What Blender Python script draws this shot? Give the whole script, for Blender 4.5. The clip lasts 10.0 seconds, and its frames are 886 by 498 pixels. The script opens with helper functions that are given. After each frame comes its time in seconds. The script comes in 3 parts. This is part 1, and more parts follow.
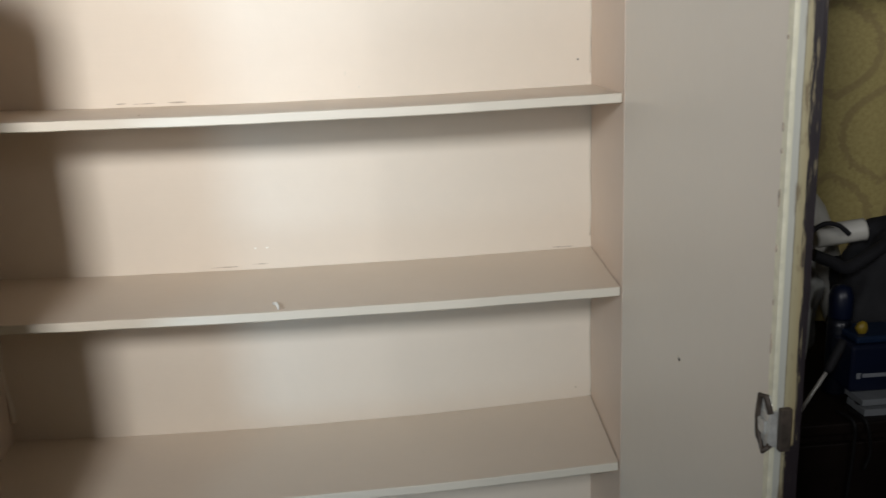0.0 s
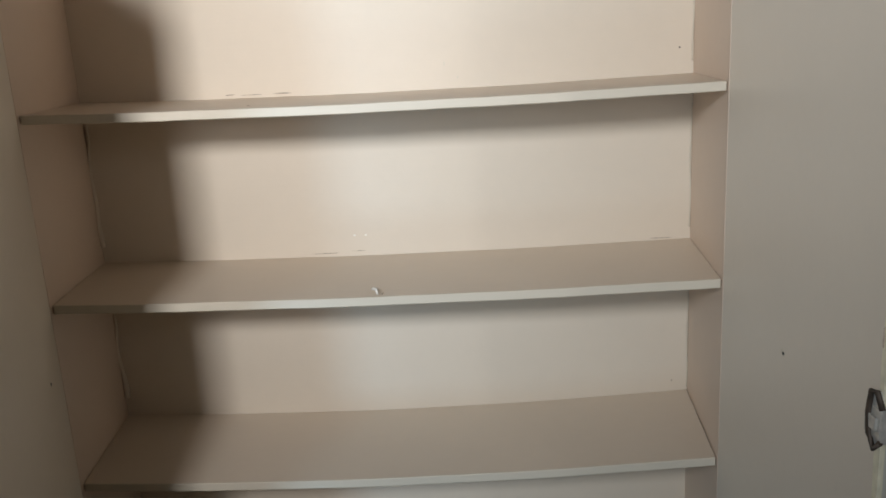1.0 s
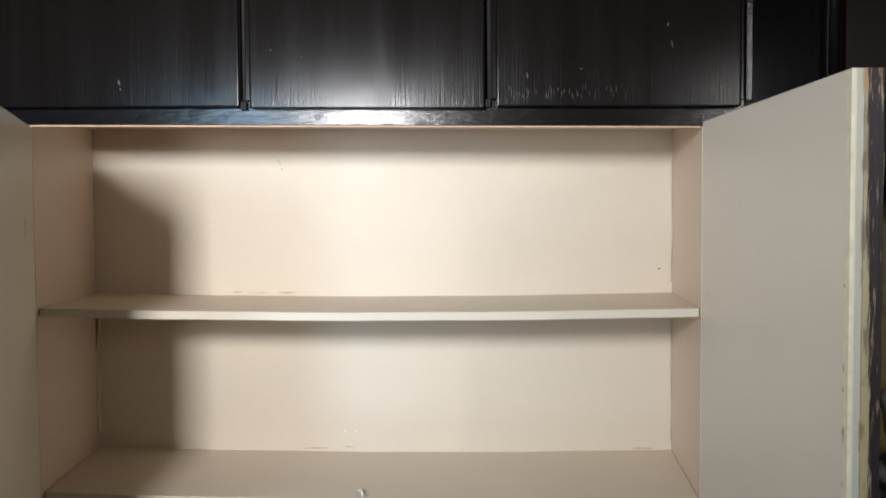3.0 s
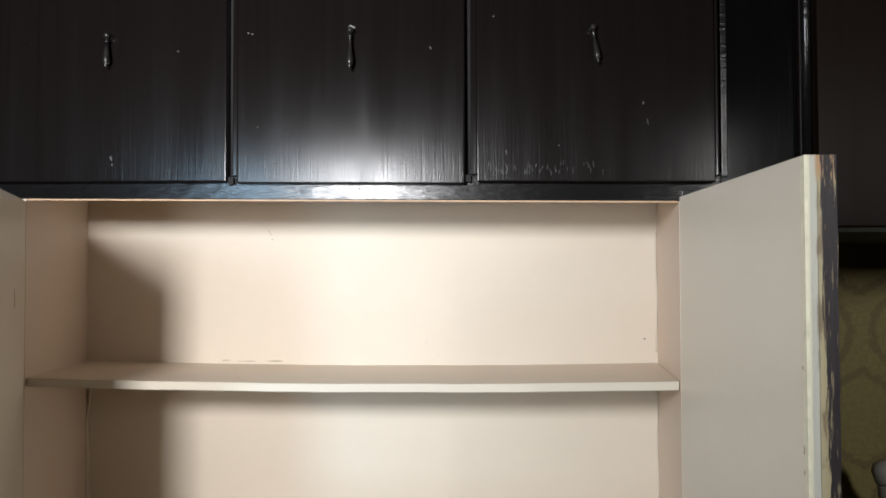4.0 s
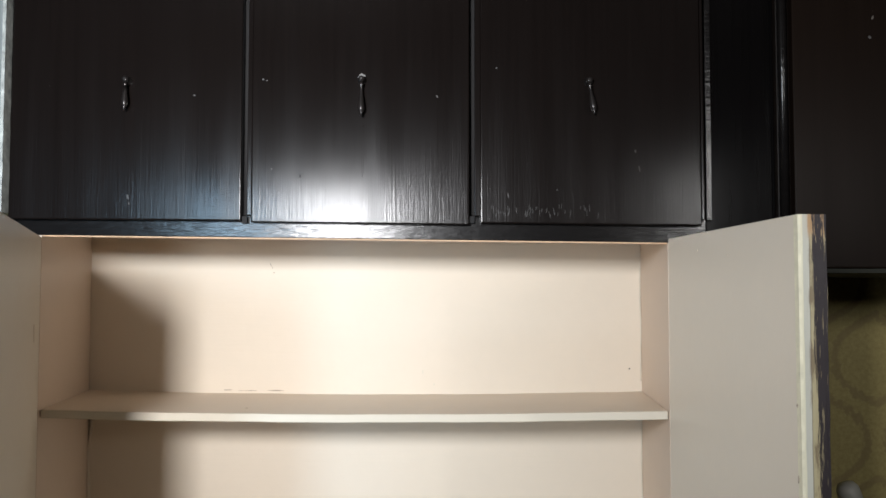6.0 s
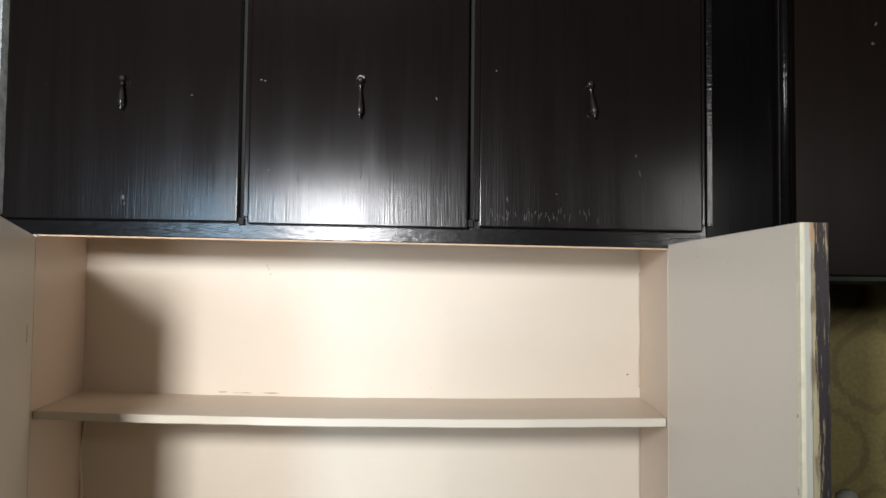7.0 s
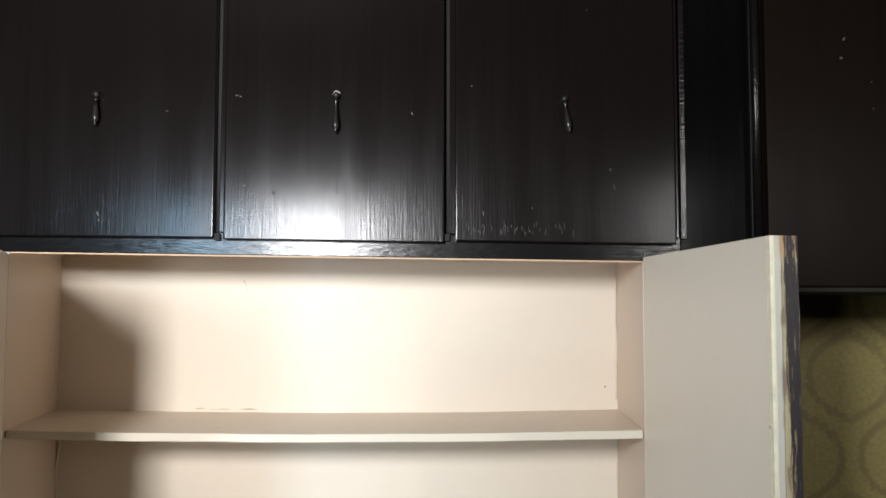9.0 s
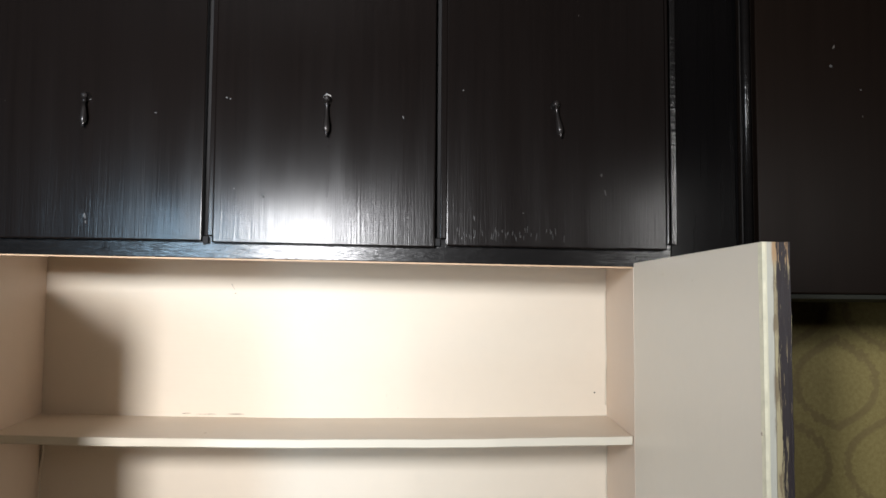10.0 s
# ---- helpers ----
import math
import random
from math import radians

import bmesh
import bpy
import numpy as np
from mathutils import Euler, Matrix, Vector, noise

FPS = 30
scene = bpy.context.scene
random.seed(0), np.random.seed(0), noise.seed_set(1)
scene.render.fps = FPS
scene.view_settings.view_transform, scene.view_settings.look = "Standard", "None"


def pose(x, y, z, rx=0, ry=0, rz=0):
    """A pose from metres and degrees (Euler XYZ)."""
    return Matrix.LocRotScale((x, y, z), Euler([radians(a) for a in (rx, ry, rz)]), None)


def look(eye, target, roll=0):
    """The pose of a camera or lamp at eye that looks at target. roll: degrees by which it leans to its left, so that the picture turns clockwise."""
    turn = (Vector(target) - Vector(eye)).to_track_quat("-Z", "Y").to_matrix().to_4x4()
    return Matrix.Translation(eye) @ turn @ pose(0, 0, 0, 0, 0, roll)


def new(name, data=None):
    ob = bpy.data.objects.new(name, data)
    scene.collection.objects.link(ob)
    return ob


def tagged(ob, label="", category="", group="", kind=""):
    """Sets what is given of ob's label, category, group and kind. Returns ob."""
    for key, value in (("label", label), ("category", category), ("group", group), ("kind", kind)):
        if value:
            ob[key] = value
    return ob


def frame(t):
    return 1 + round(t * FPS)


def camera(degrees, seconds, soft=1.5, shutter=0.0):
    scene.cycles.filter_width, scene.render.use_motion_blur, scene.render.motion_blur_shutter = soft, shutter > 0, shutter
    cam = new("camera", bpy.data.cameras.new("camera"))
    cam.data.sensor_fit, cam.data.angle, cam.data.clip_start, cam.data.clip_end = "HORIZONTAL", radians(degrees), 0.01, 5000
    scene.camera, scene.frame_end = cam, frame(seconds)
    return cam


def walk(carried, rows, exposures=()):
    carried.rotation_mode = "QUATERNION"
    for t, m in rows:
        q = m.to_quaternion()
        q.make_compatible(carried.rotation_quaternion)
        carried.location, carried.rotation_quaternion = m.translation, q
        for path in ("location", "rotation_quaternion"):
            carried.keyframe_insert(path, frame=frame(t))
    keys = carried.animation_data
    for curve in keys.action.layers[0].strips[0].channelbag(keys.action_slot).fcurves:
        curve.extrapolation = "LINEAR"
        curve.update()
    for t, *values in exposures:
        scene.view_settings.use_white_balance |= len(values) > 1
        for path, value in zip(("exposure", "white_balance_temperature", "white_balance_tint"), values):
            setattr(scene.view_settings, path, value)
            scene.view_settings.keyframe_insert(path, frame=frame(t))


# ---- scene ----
cam = camera(55.9, 10.0, shutter=0.5)
PATH = [
    (0, (0.178, -1.333, 1.528), (0.298, 0.605, 1.05), -2.4),
    (0.5, (0.166, -1.336, 1.526), (0.18, 0.605, 1.04), -2.5),
    (1, (0.162, -1.348, 1.526), (0.071, 0.59, 1.039), -3.1),
    (1.5, (0.156, -1.343, 1.535), (0.048, 0.599, 1.07), -2.5),
    (2, (0.157, -1.364, 1.552), (0.067, 0.599, 1.181), -0.9),
    (2.5, (0.164, -1.399, 1.576), (0.113, 0.591, 1.39), -0.1),
    (2.7, (0.166, -1.415, 1.59), (0.105, 0.58, 1.453), -0.3),
    (3.8, (0.244, -1.432, 1.613), (0.123, 0.564, 1.649), 0.2),
    (4, (0.243, -1.441, 1.628), (0.128, 0.555, 1.683), -0.2),
    (4.5, (0.204, -1.457, 1.647), (0.143, 0.541, 1.698), -1.0),
    (5, (0.166, -1.515, 1.663), (0.155, 0.484, 1.724), -0.1),
    (5.2, (0.158, -1.523, 1.666), (0.155, 0.476, 1.736), -0.2),
    (6.3, (0.15, -1.529, 1.664), (0.145, 0.469, 1.76), 0.3),
    (6.5, (0.148, -1.523, 1.668), (0.142, 0.475, 1.762), 0.5),
    (7, (0.153, -1.516, 1.67), (0.154, 0.482, 1.766), 0.6),
    (7.5, (0.153, -1.506, 1.668), (0.164, 0.492, 1.765), 0.4),
    (8, (0.153, -1.52, 1.674), (0.156, 0.477, 1.787), 0.2),
    (8.5, (0.155, -1.518, 1.674), (0.171, 0.478, 1.796), 0.2),
    (9, (0.162, -1.52, 1.674), (0.207, 0.476, 1.799), 0.1),
    (9.5, (0.154, -1.518, 1.675), (0.228, 0.477, 1.81), 0.3),
    (10, (0.155, -1.513, 1.673), (0.232, 0.48, 1.811), 0.4),
]
walk(cam, [(t, look(eye, target, roll)) for t, eye, target, roll in PATH],
     exposures=[(0, -0.4), (1, -0.54), (1.5, -0.57), (2.0, -0.48), (2.5, -0.4), (4, -0.26), (5, -0.24), (7, -0.2), (8.5, -0.12), (10, -0.06)])

# ---- world and light ----
world = bpy.data.worlds.new("sky")
scene.world = world
world.use_nodes = True
wn = world.node_tree.nodes
sky = wn.new("ShaderNodeTexSky")
sky.sky_type = "NISHITA"
sky.sun_disc = False
sky.sun_elevation, sky.sun_rotation = radians(38), radians(60)
world.node_tree.links.new(sky.outputs[0], wn["Background"].inputs[0])
wn["Background"].inputs[1].default_value = 0.1

Y_WIN = -2.0          # the wall with the windows, behind the camera
Y_BACK = 0.70         # the papered wall behind the cupboards


def window_light(x0, x1, z0, z1, power, colour, spread=94):
    """Daylight that enters by one window opening."""
    lamp = bpy.data.lights.new("window_daylight", "AREA")
    lamp.shape, lamp.size, lamp.size_y = "RECTANGLE", x1 - x0, z1 - z0
    lamp.energy, lamp.color = power, colour
    lamp.spread = radians(spread)      # beam narrowed: stands in for an unseen obstacle that dims the lower shelves
    ob = new("window_daylight", lamp)
    ob.matrix_world = look(((x0 + x1) / 2, Y_WIN - 0.02, (z0 + z1) / 2), ((x0 + x1) / 2, 0, (z0 + z1) / 2))
    return ob


WHITE_DAY, BLUE_DAY, WARM_DAY = (0.97, 0.975, 1.0), (0.46, 0.74, 1.0), (1.0, 0.985, 0.97)
window_light(-0.36, -0.20, 1.86, 2.10, 18, WHITE_DAY)
window_light(-0.36, -0.20, 1.44, 1.83, 2.6, WHITE_DAY)
window_light(-0.86, -0.65, 1.86, 2.10, 5.4, BLUE_DAY, 112)
window_light(-0.86, -0.65, 1.44, 1.83, 1.6, BLUE_DAY)
# added low blue lamp, no known source: puts a bluish glow in the third bay
window_light(-0.82, -0.62, 0.30, 0.72, 3.6, BLUE_DAY)
window_light(1.34, 1.41, 1.86, 2.20, 4.2, WARM_DAY, 96)

# ---- materials ----


def mat(name, base=(0.5, 0.5, 0.5), rough=0.5, metal=0.0, spec=0.5):
    m = bpy.data.materials.new(name)
    m.use_nodes = True
    b = m.node_tree.nodes["Principled BSDF"]
    b.inputs["Base Color"].default_value = (*base, 1)
    b.inputs["Roughness"].default_value = rough
    b.inputs["Metallic"].default_value = metal
    b.inputs["Specular IOR Level"].default_value = spec
    return m, m.node_tree, b


def coords(nt, scale=(1, 1, 1)):
    tc = nt.nodes.new("ShaderNodeTexCoord")
    mp = nt.nodes.new("ShaderNodeMapping")
    mp.inputs["Scale"].default_value = scale
    nt.links.new(tc.outputs["Object"], mp.inputs["Vector"])
    return mp.outputs["Vector"]


def noise_of(nt, scale, size, detail=4.0, rough=0.55):
    n = nt.nodes.new("ShaderNodeTexNoise")
    n.inputs["Scale"].default_value = size
    n.inputs["Detail"].default_value = detail
    n.inputs["Roughness"].default_value = rough
    nt.links.new(coords(nt, scale), n.inputs["Vector"])
    return n.outputs["Fac"]


def ramp(nt, src, stops):
    r = nt.nodes.new("ShaderNodeValToRGB")
    el = r.color_ramp.elements
    while len(el) < len(stops):
        el.new(0.5)
    for e, (p, c) in zip(el, stops):
        e.position, e.color = p, (*c, 1) if len(c) == 3 else c
    nt.links.new(src, r.inputs["Fac"])
    return r.outputs["Color"]


def grey(a):
    return (a, a, a)


def math_node(nt, op, a, b=None):
    n = nt.nodes.new("ShaderNodeMath")
    n.operation = op
    for i, v in enumerate((a, b)):
        if v is None:
            continue
        if isinstance(v, (int, float)):
            n.inputs[i].default_value = v
        else:
            nt.links.new(v, n.inputs[i])
    return n.outputs[0]


def blend(nt, fac, a, b, mode="MIX"):
    n = nt.nodes.new("ShaderNodeMix")
    n.data_type, n.blend_type = "RGBA", mode
    for key, v in ((0, fac), (6, a), (7, b)):
        if isinstance(v, (int, float)):
            n.inputs[key].default_value = v
        elif isinstance(v, tuple):
            n.inputs[key].default_value = (*v, 1)
        else:
            nt.links.new(v, n.inputs[key])
    return n.outputs[2]


def bump(nt, b, pairs):
    """Layers of relief: (height, strength, distance)."""
    last = None
    for src, strength, dist in pairs:
        n = nt.nodes.new("ShaderNodeBump")
        n.inputs["Strength"].default_value, n.inputs["Distance"].default_value = strength, dist
        nt.links.new(src, n.inputs["Height"])
        if last is not None:
            nt.links.new(last, n.inputs["Normal"])
        last = n.outputs["Normal"]
    nt.links.new(last, b.inputs["Normal"])


def smear(nt, b, axis, amount):
    """Brush lines smear the gloss across themselves, along the given axis."""
    v = nt.nodes.new("ShaderNodeCombineXYZ")
    for k in range(3):
        v.inputs[k].default_value = axis[k]
    nt.links.new(v.outputs[0], b.inputs["Tangent"])
    b.inputs["Anisotropic"].default_value = amount


def cream_paint(name, base, rough, along, spec=0.5, drawn=0.0):
    """Brushed oil paint: broad unevenness of colour, fine brush lines along one axis."""
    m, nt, b = mat(name, base, rough, 0.0, spec)
    big = noise_of(nt, (1, 1, 1), 2.3, 3)
    fine = noise_of(nt, (1, 1, 1), 38, 5)
    col = ramp(nt, big, [(0.1, tuple(c * 0.95 for c in base)), (0.9, tuple(min(1, c * 1.03) for c in base))])
    col = blend(nt, 0.35, col, ramp(nt, fine, [(0.1, grey(0.92)), (0.9, grey(1.0))]), "MULTIPLY")
    nt.links.new(col, b.inputs["Base Color"])
    nt.links.new(ramp(nt, noise_of(nt, (1, 1, 1), 7, 5), [(0.1, grey(rough - 0.05)), (0.9, grey(rough + 0.05))]), b.inputs["Roughness"])
    if drawn:
        smear(nt, b, (0, 0, 1), drawn)
    scale = {"x": (4, 60, 90), "z": (90, 60, 4)}[along]
    bump(nt, b, [(noise_of(nt, scale, 1.6, 4), 0.18, 0.001), (noise_of(nt, (1, 1, 1), 7, 3), 0.09, 0.006), (noise_of(nt, (16, 30, 38), 1.0, 4), 0.26, 0.0012),
                 (noise_of(nt, (1, 1, 1), 55, 2), 0.09, 0.002)])
    return m


CREAM = cream_paint("cream_gloss_paint", (0.72, 0.625, 0.505), 0.55, "x", 0.52, 0.75)
# same cream, tinted warmer and darker for bounced light and shade on the sides
CREAM_SIDE = cream_paint("cream_shaded_sides", (0.70, 0.565, 0.45), 0.46, "z")
CREAM_SHELF = cream_paint("cream_shelf_paint", (0.70, 0.60, 0.487), 0.43, "x")
CREAM_EDGE = cream_paint("pale_edge_paint", (0.66, 0.59, 0.475), 0.42, "x")
CREAM_DOOR = cream_paint("cream_door_paint", (0.715, 0.645, 0.54), 0.40, "z")


def black_paint(name, base, rough, strokes=1.0, spec=0.20):
    """Dark lacquer brushed on vertically over wood, with runs and worn spots."""
    m, nt, b = mat(name, base, rough, 0.0, spec)
    streak = noise_of(nt, (95, 95, 2.6), 1.0, 6, 0.62)
    wide = noise_of(nt, (22, 22, 1.1), 1.0, 3)
    speck = noise_of(nt, (1, 1, 0.6), 62, 2)
    col = ramp(nt, streak, [(0.3, tuple(c * 0.85 for c in base)), (0.75, tuple(c * 1.15 for c in base))])
    col = blend(nt, ramp(nt, speck, [(0.775, grey(0)), (0.80, grey(1))]), col, (0.10, 0.088, 0.078))
    nt.links.new(col, b.inputs["Base Color"])
    nt.links.new(ramp(nt, wide, [(0.25, grey(rough - 0.02)), (0.8, grey(rough + 0.05))]), b.inputs["Roughness"])
    smear(nt, b, (1, 0, 0), 0.5)
    bump(nt, b, [(streak, 0.08 * strokes, 0.0005), (noise_of(nt, (300, 300, 6), 1.0, 3), 0.32 * strokes, 0.0005), (noise_of(nt, (520, 520, 12), 1.0, 2), 0.36 * strokes, 0.0004)])
    return m


BLACK = black_paint("black_brushed_lacquer", (0.0064, 0.0046, 0.0040), 0.182, spec=0.145)


def rail_paint():
    """Thick glossy black coat brushed lengthwise, with ripples and runs."""
    m, nt, b = mat("black_rail_lacquer", (0.0055, 0.0048, 0.0046), 0.20, 0.0, 0.32)
    lines = noise_of(nt, (7, 40, 190), 1.0, 4)
    nt.links.new(ramp(nt, lines, [(0.2, (0.004, 0.0035, 0.0033)), (0.8, (0.008, 0.007, 0.0068))]), b.inputs["Base Color"])
    bump(nt, b, [(lines, 0.4, 0.0004), (noise_of(nt, (30, 45, 140), 1.0, 4), 0.7, 0.0012), (noise_of(nt, (16, 16, 25), 1.0, 2), 0.4, 0.001)])
    return m


BLACK_RAIL = rail_paint()

BLACK_SMOOTH = black_paint("black_smooth_lacquer", (0.003, 0.0026, 0.0026), 0.15, 0.3, 0.09)
BROWN_BLACK = black_paint("brown_black_lacquer", (0.0085, 0.0052, 0.0037), 0.36, 0.3, 0.05)
GAP, _, _ = mat("dark_gap", (0.006, 0.005, 0.005), 0.8)


def worn_edge():
    """Door edge: old cream paint, a grey-white middle coat, and chipped dark lacquer."""
    m, nt, b = mat("worn_door_edge", (0.7, 0.65, 0.5), 0.5)
    tc = nt.nodes.new("ShaderNodeTexCoord")
    sp = nt.nodes.new("ShaderNodeSeparateXYZ")
    nt.links.new(tc.outputs["Object"], sp.inputs[0])
    u, z = sp.outputs["X"], sp.outputs["Z"]
    rag = noise_of(nt, (300, 1, 11), 1.0, 6, 0.75)
    slow = noise_of(nt, (1, 1, 1), 5.0, 3)
    off = math_node(nt, "MULTIPLY", math_node(nt, "SUBTRACT", rag, 0.5), 0.024)
    off = math_node(nt, "ADD", off, math_node(nt, "MULTIPLY", math_node(nt, "SUBTRACT", slow, 0.5), 0.010))
    # the dark coat grows narrower towards the foot of the door
    lean = math_node(nt, "MULTIPLY", math_node(nt, "SUBTRACT", 1.75, z), 0.015)
    v = math_node(nt, "SUBTRACT", math_node(nt, "ADD", u, off), lean)
    # below the catch the dark coat has never been scraped off
    foot = ramp(nt, math_node(nt, "MULTIPLY", z, 0.5), [(0.532, grey(1)), (0.537, grey(0))])
    v = math_node(nt, "ADD", v, math_node(nt, "MULTIPLY", foot, 0.013))
    dark = ramp(nt, math_node(nt, "MULTIPLY", v, 20.0), [(0.345, grey(0)), (0.36, grey(1))])
    flecks = ramp(nt, noise_of(nt, (420, 1, 24), 1.0, 4, 0.6), [(0.60, grey(0)), (0.63, grey(1))])
    keep = ramp(nt, noise_of(nt, (30, 1, 3.5), 1.0, 2), [(0.45, grey(0)), (0.6, grey(1))])
    dark = math_node(nt, "MULTIPLY", dark, math_node(nt, "SUBTRACT", 1.0, math_node(nt, "MULTIPLY", flecks, keep)))
    v2 = math_node(nt, "ADD", u, math_node(nt, "MULTIPLY", off, 0.12))
    coats = ramp(nt, math_node(nt, "MULTIPLY", v2, 20.0),
                 [(0.0, (0.72, 0.68, 0.50)), (0.095, (0.70, 0.66, 0.49)), (0.115, (0.50, 0.49, 0.42)),
                  (0.25, (0.52, 0.505, 0.43)), (0.268, (0.17, 0.14, 0.09)), (0.285, (0.42, 0.365, 0.22)), (0.5, (0.38, 0.315, 0.175))])
    rust = ramp(nt, noise_of(nt, (60, 60, 14), 1.0, 5, 0.7), [(0.49, grey(0)), (0.60, grey(1))])
    inner = ramp(nt, math_node(nt, "MULTIPLY", v2, 20.0), [(0.21, grey(0.12)), (0.25, grey(1))])
    coats = blend(nt, math_node(nt, "MULTIPLY", math_node(nt, "MULTIPLY", rust, inner), 0.75), coats, (0.15, 0.105, 0.06))
    # bare wood where the top corner has been planed
    bare = ramp(nt, math_node(nt, "ADD", math_node(nt, "MULTIPLY", z, 0.5), math_node(nt, "MULTIPLY", off, 0.25)), [(0.862, grey(0)), (0.868, grey(1))])
    coats = blend(nt, math_node(nt, "MULTIPLY", math_node(nt, "MULTIPLY", bare, inner), 0.85), coats, (0.42, 0.25, 0.12))
    col = blend(nt, dark, coats, (0.020, 0.014, 0.016))
    nt.links.new(col, b.inputs["Base Color"])
    bump(nt, b, [(rag, 0.5, 0.002), (slow, 0.2, 0.004)])
    return m


WORN = worn_edge()


def damask():
    m, nt, b = mat("olive_damask_wallpaper", (0.3, 0.25, 0.1), 0.6)
    tc = nt.nodes.new("ShaderNodeTexCoord")
    wob = nt.nodes.new("ShaderNodeTexNoise")
    wob.inputs["Scale"].default_value, wob.inputs["Detail"].default_value = 75, 5
    nt.links.new(tc.outputs["Object"], wob.inputs["Vector"])
    sp = nt.nodes.new("ShaderNodeSeparateXYZ")
    nt.links.new(tc.outputs["Object"], sp.inputs[0])
    wv = math_node(nt, "MULTIPLY", math_node(nt, "SUBTRACT", wob.outputs["Fac"], 0.5), 0.034)
    x = math_node(nt, "ADD", sp.outputs["X"], wv)
    z = math_node(nt, "ADD", sp.outputs["Z"], wv)
    P, Q, RX, RZ = 0.270, 0.430, 0.110, 0.106

    def ring(ox, oz):
        a = math_node(nt, "MULTIPLY", math_node(nt, "SUBTRACT", math_node(nt, "FRACT", math_node(nt, "MULTIPLY", math_node(nt, "ADD", x, ox), 1 / P)), 0.5), P / RX)
        c = math_node(nt, "MULTIPLY", math_node(nt, "SUBTRACT", math_node(nt, "FRACT", math_node(nt, "MULTIPLY", math_node(nt, "ADD", z, oz), 1 / Q)), 0.5), Q / RZ)
        a, c = math_node(nt, "ABSOLUTE", a), math_node(nt, "ABSOLUTE", c)
        slope = math_node(nt, "ADD", math_node(nt, "MULTIPLY", a, 0.52), math_node(nt, "MULTIPLY", c, 0.90))
        return math_node(nt, "POWER", math_node(nt, "ADD", math_node(nt, "POWER", a, 5.0), math_node(nt, "POWER", slope, 5.0)), 0.2)

    ox, oz = P / 2 - 1.297, Q / 2 - 1.476
    d = math_node(nt, "MINIMUM", ring(ox, oz), ring(ox + P / 2, oz + Q / 2))
    line = ramp(nt, math_node(nt, "ABSOLUTE", math_node(nt, "SUBTRACT", d, 1.0)), [(0.06, grey(1)), (0.12, grey(0))])
    mott = ramp(nt, noise_of(nt, (1, 1, 1), 90, 4, 0.7), [(0.3, (0.37, 0.295, 0.105)), (0.7, (0.50, 0.415, 0.165))])
    mott = blend(nt, 0.4, mott, ramp(nt, noise_of(nt, (1, 1, 1), 3, 3), [(0.3, grey(0.8)), (0.7, grey(1))]), "MULTIPLY")
    nt.links.new(blend(nt, math_node(nt, "MULTIPLY", line, 0.45), mott, (0.22, 0.155, 0.075)), b.inputs["Base Color"])
    bump(nt, b, [(line, 0.2, 0.001), (noise_of(nt, (1, 1, 1), 140, 3), 0.2, 0.001)])
    return m


PAPER = damask()


def plain(name, base, rough=0.5, metal=0.0, spec=0.5, vary=0.12, size=14, relief=0.1):
    m, nt, b = mat(name, base, rough, metal, spec)
    n = noise_of(nt, (1, 1, 1), size, 5)
    nt.links.new(ramp(nt, n, [(0.3, tuple(c * (1 - vary) for c in base)), (0.7, tuple(min(1, c * (1 + vary)) for c in base))]), b.inputs["Base Color"])
    bump(nt, b, [(n, relief, 0.003)])
    return m


# unseen ceiling, walls and floor: coloured dark to hold down bounced light
DARK_CEILING = plain("dark_unseen_ceiling", (0.075, 0.050, 0.034), 0.6, size=5)
DARK_WALL = plain("dark_unseen_wall", (0.055, 0.040, 0.028), 0.6, size=6)
DARK_FLOOR = plain("dark_unseen_floor", (0.07, 0.04, 0.024), 0.5, size=8)
WHITE_FRAME = plain("white_window_paint", (0.78, 0.78, 0.75), 0.4)
GREY_PAINT = plain("pale_grey_panel_paint", (0.17, 0.185, 0.18), 0.45, size=6)
WHITE_CHIP = plain("bare_white_filler", (0.80, 0.76, 0.68), 0.7, size=90)
SMUDGE = plain("brown_grime", (0.46, 0.38, 0.295), 0.7, size=120, vary=0.4)
RAW_EDGE = plain("raw_wood_edge", (0.55, 0.36, 0.22), 0.6, size=40)
STEEL = plain("dull_zinc_steel", (0.50, 0.49, 0.45), 0.42, 0.35, size=60, vary=0.3)
RUST = plain("rusty_dark_steel", (0.085, 0.065, 0.05), 0.6, 0.4, size=80, vary=0.4)
BRONZE = plain("blackened_bronze", (0.035, 0.030, 0.028), 0.28, 0.6, size=60, vary=0.3)
DARK_WOOD = plain("dark_stained_wood", (0.008, 0.0052, 0.0038), 0.5, spec=0.2, size=20, vary=0.3)
WHITE_PLASTIC = plain("white_plastic", (0.50, 0.49, 0.44), 0.45, size=10)
# these clutter colours are darkened to stand in for shade beside the cupboard
BLUE_PLASTIC = plain("shaded_blue_plastic", (0.002, 0.005, 0.019), 0.4, size=12, vary=0.2)
BLUE_LIGHT = plain("shaded_mid_blue_plastic", (0.005, 0.015, 0.04), 0.4, size=12)
YELLOW = plain("shaded_yellow_plastic", (0.24, 0.165, 0.014), 0.45, size=30)
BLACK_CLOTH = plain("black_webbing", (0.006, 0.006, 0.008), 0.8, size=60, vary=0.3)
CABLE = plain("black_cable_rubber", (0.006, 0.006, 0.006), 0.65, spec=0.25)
LABEL_WHITE = plain("shaded_white_print", (0.20, 0.21, 0.23), 0.5)
PALE_STRIPE = plain("shaded_pale_plastic", (0.17, 0.18, 0.19), 0.45)
BAG, _nt, _b = mat("clear_crinkled_plastic", (0.42, 0.43, 0.41), 0.3)
